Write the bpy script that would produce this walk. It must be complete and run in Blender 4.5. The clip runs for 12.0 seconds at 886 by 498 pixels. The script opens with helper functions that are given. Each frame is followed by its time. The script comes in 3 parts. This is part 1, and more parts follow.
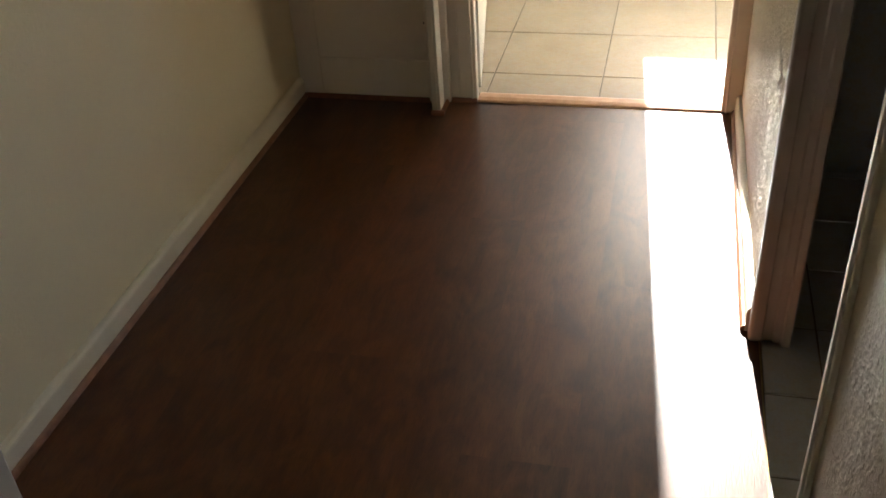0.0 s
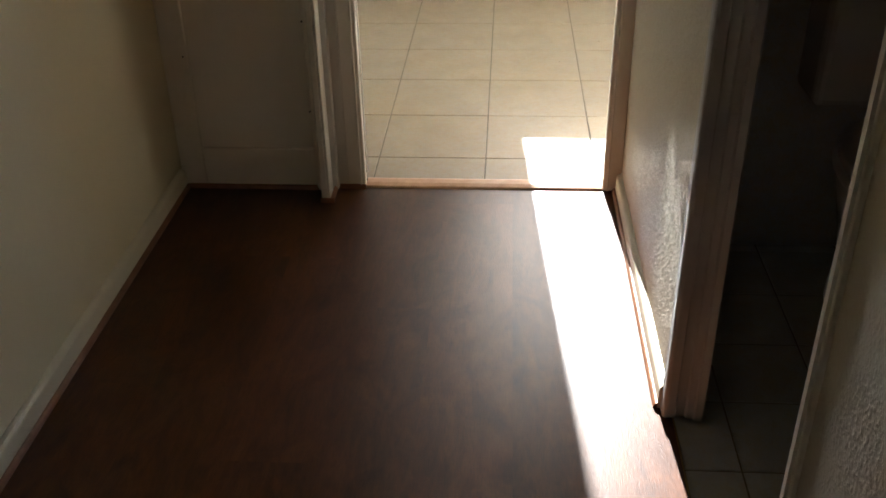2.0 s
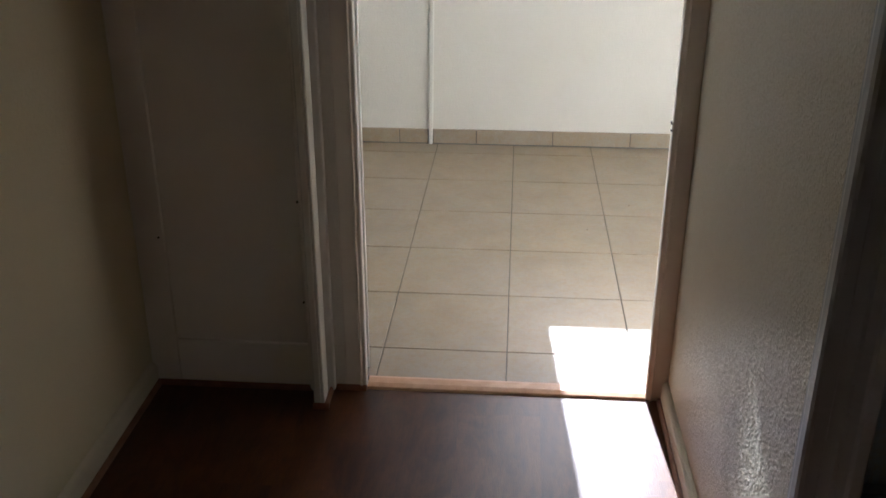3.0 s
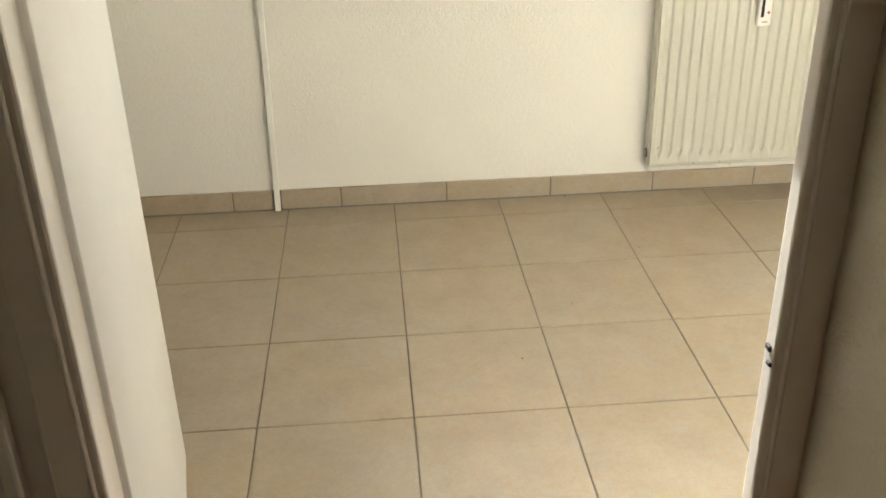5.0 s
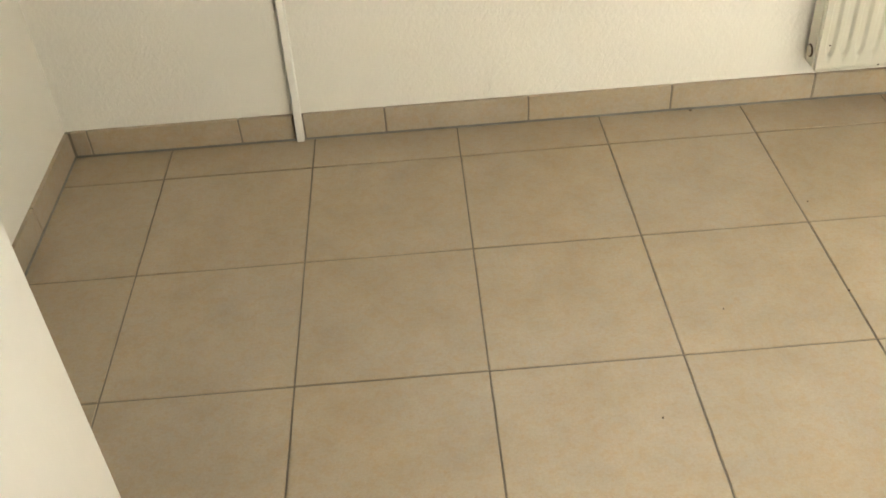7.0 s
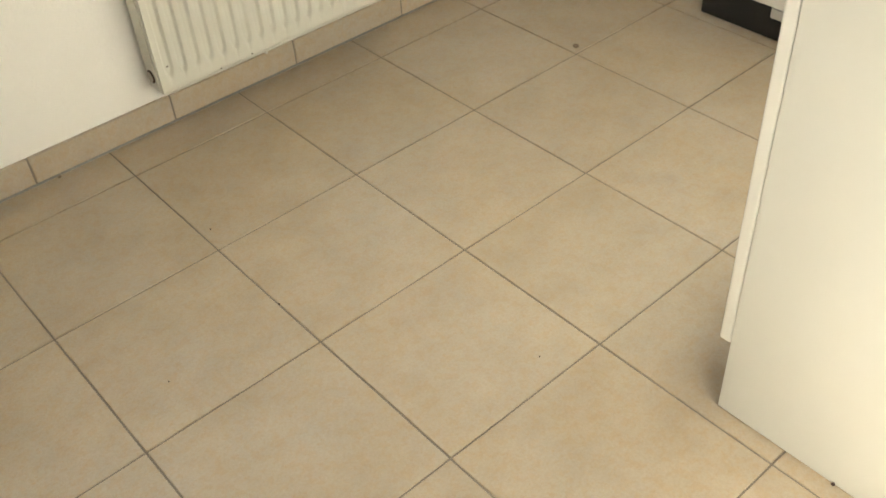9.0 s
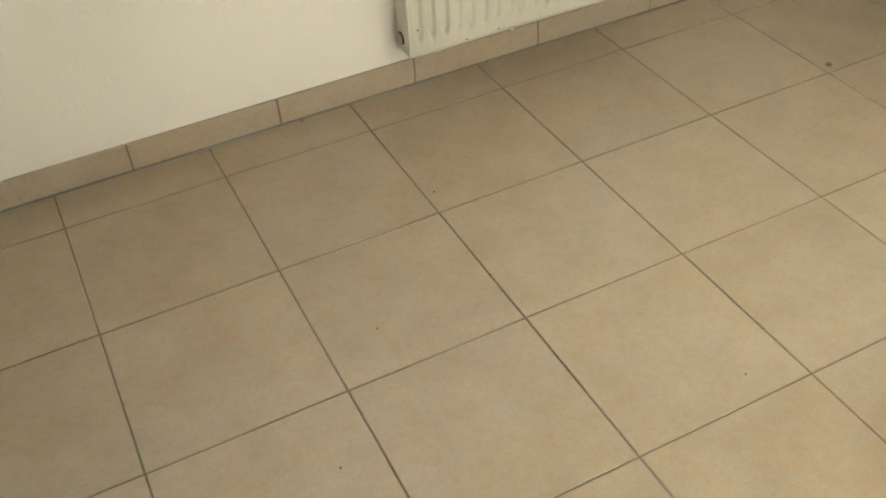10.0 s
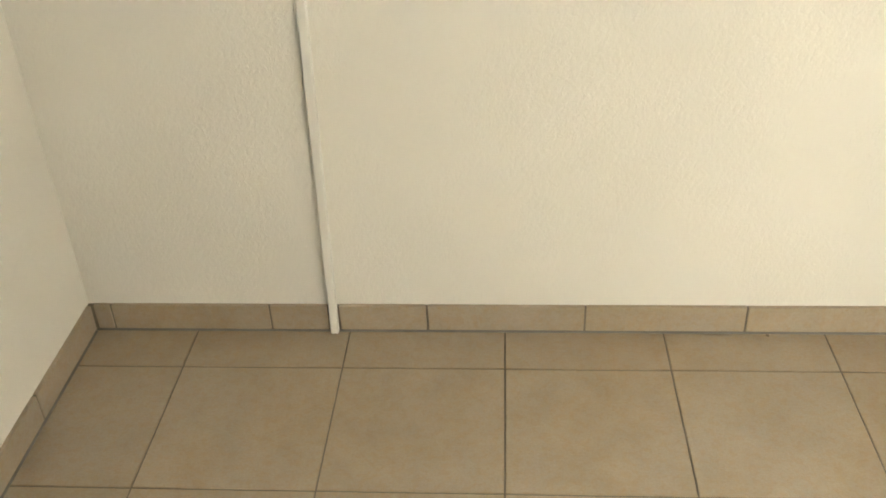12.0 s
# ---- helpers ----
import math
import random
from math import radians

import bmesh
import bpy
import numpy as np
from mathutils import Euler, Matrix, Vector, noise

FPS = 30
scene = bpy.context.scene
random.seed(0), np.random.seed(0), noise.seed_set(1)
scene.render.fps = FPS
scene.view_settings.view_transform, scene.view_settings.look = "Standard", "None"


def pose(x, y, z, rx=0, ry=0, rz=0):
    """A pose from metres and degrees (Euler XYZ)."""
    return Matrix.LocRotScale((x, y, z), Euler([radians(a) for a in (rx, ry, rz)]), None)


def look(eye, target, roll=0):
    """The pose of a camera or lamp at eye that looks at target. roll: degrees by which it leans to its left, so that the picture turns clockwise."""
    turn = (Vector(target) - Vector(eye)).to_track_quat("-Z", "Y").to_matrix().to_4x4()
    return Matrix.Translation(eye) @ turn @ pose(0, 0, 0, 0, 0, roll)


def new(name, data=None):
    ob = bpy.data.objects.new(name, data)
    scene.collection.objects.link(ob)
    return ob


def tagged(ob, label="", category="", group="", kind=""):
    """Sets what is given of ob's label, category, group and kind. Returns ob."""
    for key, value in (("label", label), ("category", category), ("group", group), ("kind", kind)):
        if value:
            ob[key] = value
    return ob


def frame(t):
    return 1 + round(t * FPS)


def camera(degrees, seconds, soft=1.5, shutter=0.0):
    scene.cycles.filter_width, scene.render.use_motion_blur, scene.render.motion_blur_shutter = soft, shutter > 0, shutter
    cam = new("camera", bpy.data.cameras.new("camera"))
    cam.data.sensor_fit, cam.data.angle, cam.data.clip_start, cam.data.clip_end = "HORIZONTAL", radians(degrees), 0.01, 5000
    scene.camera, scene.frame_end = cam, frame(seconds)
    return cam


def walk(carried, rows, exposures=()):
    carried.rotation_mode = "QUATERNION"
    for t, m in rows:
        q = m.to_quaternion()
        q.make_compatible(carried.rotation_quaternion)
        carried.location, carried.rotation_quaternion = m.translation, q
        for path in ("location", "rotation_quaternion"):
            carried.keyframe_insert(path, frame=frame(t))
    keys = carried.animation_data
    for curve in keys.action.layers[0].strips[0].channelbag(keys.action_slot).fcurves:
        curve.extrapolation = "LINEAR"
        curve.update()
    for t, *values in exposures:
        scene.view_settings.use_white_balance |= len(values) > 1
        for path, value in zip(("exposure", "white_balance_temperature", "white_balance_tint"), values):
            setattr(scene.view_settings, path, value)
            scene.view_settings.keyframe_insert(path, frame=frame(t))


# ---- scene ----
cam = camera(49.5, 12.0, 1.7)
EXPOSURES = [(0, 3.30, 6250, 9), (0.5, 2.66, 6350, 9), (1.0, 2.90, 6400, 9), (1.5, 2.95, 6400, 9), (2.0, 2.77, 6000, 9), (2.5, 2.53, 5300, 9), (3.0, 2.38, 5350, 14),
             (3.5, 2.36, 5400, 15), (3.7, 2.36, 5500, 12), (5.3, 2.65, 6300, 8), (6.5, 2.65, 6400, 8), (8.5, 2.65, 6200, 8), (9.0, 2.40, 6200, 8),
             (9.5, 2.28, 6150, 7), (10.0, 2.23, 6300, 7), (10.5, 2.18, 6650, 7), (11.0, 2.45, 6650, 5), (11.5, 2.58, 6500, 7), (12, 2.63, 6350, 8)]
PATH = [
    (0, (0.527, -4.393, 1.241), (0.097, -2.797, 0.114), -4.1),
    (0.5, (0.477, -4.416, 1.225), (0.159, -2.841, 0.034), -3.2),
    (1, (0.465, -4.427, 1.201), (0.183, -2.873, -0.026), -1.5),
    (1.5, (0.47, -4.416, 1.237), (0.214, -2.866, -0.001), -1.3),
    (2, (0.389, -4.375, 1.298), (0.266, -2.665, 0.269), -1.1),
    (2.5, (0.376, -4.156, 1.306), (0.222, -2.373, 0.412), -0.1),
    (3, (0.335, -3.912, 1.309), (0.194, -2.093, 0.49), 0.0),
    (3.5, (0.254, -3.581, 1.3), (0.284, -1.734, 0.533), -0.7),
    (3.7, (0.246, -3.463, 1.296), (0.329, -1.619, 0.526), -0.8),
    (5.3, (0.283, -2.52, 1.248), (0.413, -0.763, 0.302), -1.2),
    (5.5, (0.28, -2.43, 1.25), (0.357, -0.687, 0.272), -1.0),
    (5.7, (0.293, -2.338, 1.221), (0.317, -0.623, 0.192), -1.3),
    (6, (0.298, -2.183, 1.219), (0.343, -0.507, 0.13), -1.6),
    (6.5, (0.241, -1.95, 1.211), (0.343, -0.34, 0.029), -3.4),
    (6.7, (0.24, -1.883, 1.194), (0.249, -0.301, -0.031), -3.7),
    (8.3, (0.454, -1.691, 1.192), (1.018, -0.279, -0.107), -6.9),
    (8.5, (0.472, -1.7, 1.183), (1.203, -0.366, -0.116), -6.2),
    (9, (0.462, -1.689, 1.19), (1.399, -0.518, -0.133), -4.2),
    (9.5, (0.43, -1.665, 1.205), (1.335, -0.473, -0.122), -4.0),
    (10, (0.396, -1.67, 1.192), (1.017, -0.302, -0.127), -3.8),
    (10.5, (0.299, -1.679, 1.182), (0.628, -0.214, -0.139), -2.1),
    (11, (0.296, -1.686, 1.178), (0.362, -0.196, -0.154), -2.9),
    (11.5, (0.303, -1.673, 1.212), (0.175, -0.122, -0.045), -4.0),
    (12, (0.333, -1.5, 1.275), (0.204, 0.169, 0.18), -2.4),
]
walk(cam, [(t, look(eye, target, roll)) for t, eye, target, roll in PATH], EXPOSURES)

# ---- light ----
SUN_SLOPE = 0.577          # drop per metre travelled towards the hall
SUN_DRIFT = 0.072           # sideways drift towards the bathroom wall
world = bpy.data.worlds.new("sky")
scene.world = world
world.use_nodes = True
wn = world.node_tree.nodes
sky = wn.new("ShaderNodeTexSky")
sky.sky_type = "NISHITA"
sky.sun_disc = False
sky.dust_density = 1.5
sky.ozone_density = 0.4
sky.sun_elevation = math.atan(SUN_SLOPE)
sky.sun_rotation = -math.atan(SUN_DRIFT)
wn["Background"].inputs["Strength"].default_value = 0.14
world.node_tree.links.new(sky.outputs["Color"], wn["Background"].inputs["Color"])
sun_data = bpy.data.lights.new("sun", "SUN")
sun_data.energy = 4.6
sun_data.angle = radians(0.53)
sun_data.color = (1.0, 0.95, 0.87)
sun = new("sun", sun_data)
sun.matrix_world = look((0, 6, 5), (6 * SUN_DRIFT, 0, 5 - 6 * SUN_SLOPE))
# ---- materials ----
def material(name, color, rough=0.6, metal=0.0, spec=0.5):
    m = bpy.data.materials.new(name)
    m.use_nodes = True
    b = m.node_tree.nodes["Principled BSDF"]
    b.inputs["Base Color"].default_value = (*color, 1)
    b.inputs["Roughness"].default_value = rough
    b.inputs["Metallic"].default_value = metal
    b.inputs["Specular IOR Level"].default_value = spec
    return m


def node(m, kind, **values):
    n = m.node_tree.nodes.new(kind)
    for key, value in values.items():
        n.inputs[key.replace("_", " ")].default_value = value
    return n


def link(m, a, b):
    m.node_tree.links.new(a, b)


def coords(m, scale=(1, 1, 1)):
    """World-placed coordinates, so that grain has its true size."""
    geo = m.node_tree.nodes.new("ShaderNodeNewGeometry")
    mp = m.node_tree.nodes.new("ShaderNodeMapping")
    mp.inputs["Scale"].default_value = scale
    link(m, geo.outputs["Position"], mp.inputs["Vector"])
    return mp.outputs["Vector"]


def ramp(m, source, stops):
    r = m.node_tree.nodes.new("ShaderNodeValToRGB")
    e = r.color_ramp.elements
    while len(e) < len(stops):
        e.new(0.5)
    for k, (p, c) in enumerate(stops):
        e[k].position, e[k].color = p, (*c, 1)
    link(m, source, r.inputs["Fac"])
    return r.outputs["Color"]


def mix(m, a, b, fac, mode="MIX"):
    x = m.node_tree.nodes.new("ShaderNodeMix")
    x.data_type, x.blend_type = "RGBA", mode
    for socket, value in ((x.inputs[0], fac), (x.inputs[6], a), (x.inputs[7], b)):
        if isinstance(value, (int, float)):
            socket.default_value = value
        elif isinstance(value, tuple):
            socket.default_value = (*value, 1)
        else:
            link(m, value, socket)
    return x.outputs[2]


def bump(m, height, strength, distance):
    b = m.node_tree.nodes.new("ShaderNodeBump")
    b.inputs["Strength"].default_value = strength
    b.inputs["Distance"].default_value = distance
    link(m, height, b.inputs["Height"])
    link(m, b.outputs["Normal"], m.node_tree.nodes["Principled BSDF"].inputs["Normal"])


def noise_of(m, vec, scale, detail=4.0, rough=0.55):
    n = node(m, "ShaderNodeTexNoise", Scale=scale, Detail=detail, Roughness=rough)
    link(m, vec, n.inputs["Vector"])
    return n.outputs["Fac"]


def base(m):
    return m.node_tree.nodes["Principled BSDF"].inputs["Base Color"]


def wall_paint(name, light, dark, relief, depth, rough):
    """Painted woodchip paper: grainy relief and faint stains."""
    m = material(name, light, rough)
    v = coords(m)
    stain = noise_of(m, v, 2.3, 5)
    link(m, ramp(m, stain, [(0.3, dark), (0.7, light)]), base(m))
    chips = node(m, "ShaderNodeTexVoronoi", Scale=relief)
    chips.feature = "SMOOTH_F1"
    wob = noise_of(m, v, relief * 0.6, 3)
    sv = m.node_tree.nodes.new("ShaderNodeVectorMath")
    sv.operation = "MULTIPLY_ADD"
    sv.inputs[1].default_value = (0.025, 0.025, 0.025)
    link(m, wob, sv.inputs[0])
    link(m, v, sv.inputs[2])
    link(m, sv.outputs[0], chips.inputs["Vector"])
    fine = noise_of(m, v, relief * 2.2, 5, 0.65)
    link_mix = m.node_tree.nodes.new("ShaderNodeMath")
    link_mix.operation = "MULTIPLY_ADD"
    link_mix.inputs[1].default_value = 1.2
    link(m, fine, link_mix.inputs[0])
    link(m, chips.outputs["Distance"], link_mix.inputs[2])
    bump(m, link_mix.outputs[0], 1.0, depth)
    return m


def tile_material(name, lo, mid, hi, rough):
    m = material(name, mid, rough)
    v = coords(m)
    cloud = noise_of(m, v, 9.0, 6, 0.62)
    col = ramp(m, cloud, [(0.30, lo), (0.5, mid), (0.72, hi)])
    grain = noise_of(m, v, 210.0, 4, 0.7)
    gcol = ramp(m, grain, [(0.34, (0.91, 0.90, 0.87)), (0.62, (1.0, 1.0, 1.0))])
    col = mix(m, col, gcol, 1.0, "MULTIPLY")
    warm = noise_of(m, v, 55.0, 4, 0.7)
    col = mix(m, col, (1.0, 0.935, 0.84), ramp(m, warm, [(0.47, (0, 0, 0)), (0.60, (0.9, 0.9, 0.9))]), "MULTIPLY")
    cool = noise_of(m, v, 14.0, 4, 0.6)
    col = mix(m, col, (0.955, 0.985, 1.04), ramp(m, cool, [(0.50, (0, 0, 0)), (0.66, (0.8, 0.8, 0.8))]), "MULTIPLY")
    fleck = noise_of(m, v, 120.0, 3, 0.7)
    col = mix(m, col, (1.0, 0.90, 0.77), ramp(m, fleck, [(0.60, (0, 0, 0)), (0.70, (0.8, 0.8, 0.8))]), "MULTIPLY")
    broad = noise_of(m, v, 2.6, 2)
    col = mix(m, col, (1.0, 0.96, 0.88), ramp(m, broad, [(0.40, (0, 0, 0)), (0.62, (0.8, 0.8, 0.8))]), "MULTIPLY")
    info = m.node_tree.nodes.new("ShaderNodeObjectInfo")
    tone = ramp(m, info.outputs["Random"], [(0.0, (0.94, 0.94, 0.94)), (1.0, (1.0, 1.0, 1.0))])
    link(m, mix(m, col, tone, 1.0, "MULTIPLY"), base(m))
    bump(m, noise_of(m, v, 45.0, 4, 0.6), 0.15, 0.0010)
    return m


def laminate_material():
    """Dark walnut laminate: long grain along the hall, pores, a plank tone each."""
    m = material("walnut_laminate", (0.09, 0.042, 0.02), 0.32, 0.0, 0.30)
    info = m.node_tree.nodes.new("ShaderNodeObjectInfo")
    off = m.node_tree.nodes.new("ShaderNodeVectorMath")
    off.operation = "MULTIPLY_ADD"
    off.inputs[1].default_value = (3.0, 7.0, 0.0)
    link(m, info.outputs["Random"], off.inputs[0])
    link(m, coords(m), off.inputs[2])
    mp = m.node_tree.nodes.new("ShaderNodeMapping")
    mp.inputs["Scale"].default_value = (6.5, 3.2, 1.0)
    link(m, off.outputs[0], mp.inputs["Vector"])
    n = node(m, "ShaderNodeTexNoise", Scale=1.6, Detail=7.0, Roughness=0.62, Distortion=1.6)
    link(m, mp.outputs["Vector"], n.inputs["Vector"])
    col = ramp(m, n.outputs["Fac"], [(0.32, (0.054, 0.0166, 0.0045)), (0.5, (0.079, 0.0262, 0.0073)), (0.70, (0.108, 0.0380, 0.0115))])
    mp2 = m.node_tree.nodes.new("ShaderNodeMapping")
    mp2.inputs["Scale"].default_value = (420.0, 34.0, 1.0)
    link(m, off.outputs[0], mp2.inputs["Vector"])
    pores = node(m, "ShaderNodeTexNoise", Scale=1.0, Detail=3.0, Roughness=0.6)
    link(m, mp2.outputs["Vector"], pores.inputs["Vector"])
    col = mix(m, col, ramp(m, pores.outputs["Fac"], [(0.34, (0.75, 0.73, 0.71)), (0.50, (1, 1, 1))]), 1.0, "MULTIPLY")
    mp3 = m.node_tree.nodes.new("ShaderNodeMapping")
    mp3.inputs["Scale"].default_value = (28.0, 4.5, 1.0)
    link(m, off.outputs[0], mp3.inputs["Vector"])
    figure = node(m, "ShaderNodeTexNoise", Scale=1.0, Detail=5.0, Roughness=0.6, Distortion=1.6)
    link(m, mp3.outputs["Vector"], figure.inputs["Vector"])
    col = mix(m, col, ramp(m, figure.outputs["Fac"], [(0.36, (0.80, 0.78, 0.75)), (0.50, (1, 1, 1)), (0.66, (1.14, 1.12, 1.09))]), 1.0, "MULTIPLY")
    tone = ramp(m, info.outputs["Random"], [(0.0, (0.84, 0.84, 0.84)), (1.0, (1.12, 1.08, 1.05))])
    link(m, mix(m, col, tone, 1.0, "MULTIPLY"), base(m))
    bump(m, pores.outputs["Fac"], 0.28, 0.0009)
    return m


def trim_wood(name, lo, hi, rough):
    m = material(name, hi, rough)
    mp = coords(m, (30, 30, 30))
    link(m, ramp(m, noise_of(m, mp, 1.0, 5), [(0.3, lo), (0.7, hi)]), base(m))
    bump(m, noise_of(m, mp, 4.0, 4), 0.2, 0.0008)
    return m


def gloss_paint(name, light, dark, rough):
    """Brushed-on white paint: brush marks, dulled and slightly dirty places."""
    m = material(name, light, rough)
    v = coords(m)
    link(m, ramp(m, noise_of(m, v, 5.0, 5), [(0.3, dark), (0.65, light)]), base(m))
    mp = coords(m, (140, 140, 6))
    bump(m, noise_of(m, mp, 1.0, 3), 0.25, 0.0008)
    return m


def chip_paper(name, light, dark, rough, depth):
    """Coarse painted woodchip paper: upright flakes of uneven size."""
    m = material(name, light, rough, 0.0, 0.32)
    v = coords(m)
    link(m, ramp(m, noise_of(m, v, 2.0, 5), [(0.3, dark), (0.7, light)]), base(m))
    flakes = noise_of(m, coords(m, (290, 290, 230)), 1.0, 2.0, 0.6)
    peaks = ramp(m, flakes, [(0.42, (0, 0, 0)), (0.54, (0.35, 0.35, 0.35)), (0.66, (1, 1, 1))])
    fine = ramp(m, noise_of(m, coords(m, (420, 420, 260)), 1.0, 3), [(0.3, (0, 0, 0)), (0.7, (1, 1, 1))])
    bump(m, mix(m, peaks, fine, 0.22), 1.0, depth)
    return m


M_KWALL = wall_paint("kitchen_wall_paint", (0.82, 0.80, 0.735), (0.79, 0.77, 0.70), 120, 0.0008, 0.75)
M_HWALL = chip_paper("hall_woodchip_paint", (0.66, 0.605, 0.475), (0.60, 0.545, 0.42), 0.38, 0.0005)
# frame paint with the far jamb's shade put into its grey
M_FRAME_SHADED = gloss_paint("frame_paint_shaded", (0.47, 0.465, 0.455), (0.42, 0.415, 0.405), 0.45)
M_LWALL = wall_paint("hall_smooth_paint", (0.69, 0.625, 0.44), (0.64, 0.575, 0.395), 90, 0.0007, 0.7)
M_CEIL = wall_paint("ceiling_paint", (0.86, 0.855, 0.84), (0.83, 0.825, 0.81), 90, 0.001, 0.85)
M_TILE = tile_material("beige_ceramic", (0.405, 0.340, 0.250), (0.435, 0.370, 0.278), (0.465, 0.401, 0.308), 0.45)
M_BTILE = tile_material("grey_ceramic", (0.52, 0.54, 0.55), (0.58, 0.60, 0.61), (0.63, 0.65, 0.66), 0.35)
M_SKTILE = tile_material("beige_ceramic_skirting", (0.40, 0.340, 0.25), (0.425, 0.365, 0.278), (0.45, 0.39, 0.302), 0.45)
M_GROUT = wall_paint("cement_grout", (0.245, 0.215, 0.168), (0.165, 0.143, 0.110), 260, 0.0006, 0.9)
M_LAM = laminate_material()
M_EDGE = trim_wood("raw_fibreboard", (0.30, 0.20, 0.08), (0.48, 0.34, 0.15), 0.9)
M_SEAL = gloss_paint("grey_sealant", (0.20, 0.193, 0.172), (0.15, 0.144, 0.128), 0.6)
M_UNDER = material("dark_underlay", (0.02, 0.014, 0.010), 0.9)
M_TRIM = trim_wood("cherry_trim_wood", (0.15, 0.060, 0.025), (0.24, 0.105, 0.046), 0.45)
M_SILL = trim_wood("beech_threshold_wood", (0.56, 0.31, 0.165), (0.70, 0.43, 0.25), 0.4)
M_PAINT = gloss_paint("white_gloss_paint", (0.78, 0.77, 0.72), (0.70, 0.68, 0.62), 0.38)
M_BOARD = gloss_paint("aged_baseboard_paint", (0.66, 0.61, 0.47), (0.60, 0.55, 0.415), 0.45)
M_FRAME = gloss_paint("old_frame_paint", (0.86, 0.82, 0.745), (0.82, 0.775, 0.70), 0.45)
M_LEAF = gloss_paint("door_leaf_paint", (0.80, 0.79, 0.735), (0.77, 0.755, 0.70), 0.35)
M_RAD = gloss_paint("radiator_enamel", (0.60, 0.585, 0.50), (0.575, 0.56, 0.475), 0.38)
M_PVC = gloss_paint("white_plastic_duct", (0.80, 0.79, 0.74), (0.76, 0.75, 0.70), 0.4)
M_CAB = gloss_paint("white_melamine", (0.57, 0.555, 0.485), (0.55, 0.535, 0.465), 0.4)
M_FRONT = material("white_gloss_front", (0.66, 0.64, 0.565), 0.12)
bump(M_FRONT, noise_of(M_FRONT, coords(M_FRONT), 7.0, 1), 0.3, 0.006)
M_BLACK = gloss_paint("black_plinth_laminate", (0.014, 0.013, 0.014), (0.009, 0.009, 0.010), 0.4)
M_GREY = gloss_paint("grey_plastic", (0.45, 0.44, 0.41), (0.38, 0.37, 0.34), 0.5)
M_PLUG = gloss_paint("dull_tan_plug", (0.55, 0.50, 0.40), (0.46, 0.42, 0.33), 0.5)
M_DARK = material("dark_hole", (0.01, 0.008, 0.006), 0.8)
M_CRUMB = material("grey_brown_dirt", (0.19, 0.145, 0.10), 0.8)
M_CHIP = material("brown_dirt", (0.06, 0.035, 0.02), 0.8)
M_BRASS = material("dull_steel", (0.45, 0.42, 0.38), 0.35, 0.9)
M_RED = material("red_plastic", (0.45, 0.04, 0.03), 0.4)
M_CERAMIC = material("white_sanitary_ceramic", (0.78, 0.78, 0.76), 0.12)
M_BWALL = tile_material("bathroom_wall_tile", (0.70, 0.73, 0.77), (0.74, 0.77, 0.81), (0.78, 0.81, 0.85), 0.3)
M_GLASS = material("window_glass", (1, 1, 1), 0.0)
gn = M_GLASS.node_tree.nodes
clear, sheen, blend, fres = (gn.new(k) for k in ("ShaderNodeBsdfTransparent", "ShaderNodeBsdfGlossy", "ShaderNodeMixShader", "ShaderNodeFresnel"))
sheen.inputs["Roughness"].default_value = 0.0
link(M_GLASS, fres.outputs[0], blend.inputs[0])
link(M_GLASS, clear.outputs[0], blend.inputs[1])
link(M_GLASS, sheen.outputs[0], blend.inputs[2])
link(M_GLASS, blend.outputs[0], gn["Material Output"].inputs["Surface"])
M_GROUND = wall_paint("bounce_ground_grey", (0.24, 0.23, 0.21), (0.18, 0.17, 0.16), 6, 0.01, 0.9)


# ---- mesh helpers ----
def box_into(bm, x0, y0, z0, x1, y1, z1, bevel=0.0, segments=1):
    made = bmesh.ops.create_cube(bm, size=1.0)
    vs = made["verts"]
    for v in vs:
        v.co = Vector((x0 if v.co.x < 0 else x1, y0 if v.co.y < 0 else y1, z0 if v.co.z < 0 else z1))
    if bevel:
        es = list({e for v in vs for e in v.link_edges})
        bmesh.ops.bevel(bm, geom=es, offset=bevel, segments=segments, affect="EDGES", profile=0.5)


def box(x0, y0, z0, x1, y1, z1, bevel=0.0, segments=1):
    bm = bmesh.new()
    box_into(bm, x0, y0, z0, x1, y1, z1, bevel, segments)
    return bm


def sweep(profile, a, b, outward):
    """A bar from a to b along the floor or upright; profile: (out, up) points."""
    bm = bmesh.new()
    a, b, o = Vector(a), Vector(b), Vector(outward)
    up = (b - a).normalized().cross(o)
    up = Vector((0, 0, 1)) if abs((b - a).normalized().z) < 0.5 else up
    rings = [[bm.verts.new(end + o * p + up * q) for p, q in profile] for end in (a, b)]
    n = len(profile)
    for k in range(n):
        bm.faces.new((rings[0][k], rings[0][(k + 1) % n], rings[1][(k + 1) % n], rings[1][k]))
    bm.faces.new(rings[0])
    bm.faces.new(rings[1])
    bmesh.ops.recalc_face_normals(bm, faces=bm.faces)
    return bm


def cylinder(centre, axis, radius, length, n=20, bevel=0.0):
    bm = bmesh.new()
    bmesh.ops.create_cone(bm, cap_ends=True, segments=n, radius1=radius, radius2=radius, depth=length)
    if bevel:
        es = [e for e in bm.edges if abs(e.verts[0].co.z - e.verts[1].co.z) < 1e-6]
        bmesh.ops.bevel(bm, geom=es, offset=bevel, segments=2, affect="EDGES")
    q = Vector((0, 0, 1)).rotation_difference(Vector(axis))
    bmesh.ops.transform(bm, matrix=Matrix.Translation(centre) @ q.to_matrix().to_4x4(), verts=bm.verts)
    return bm


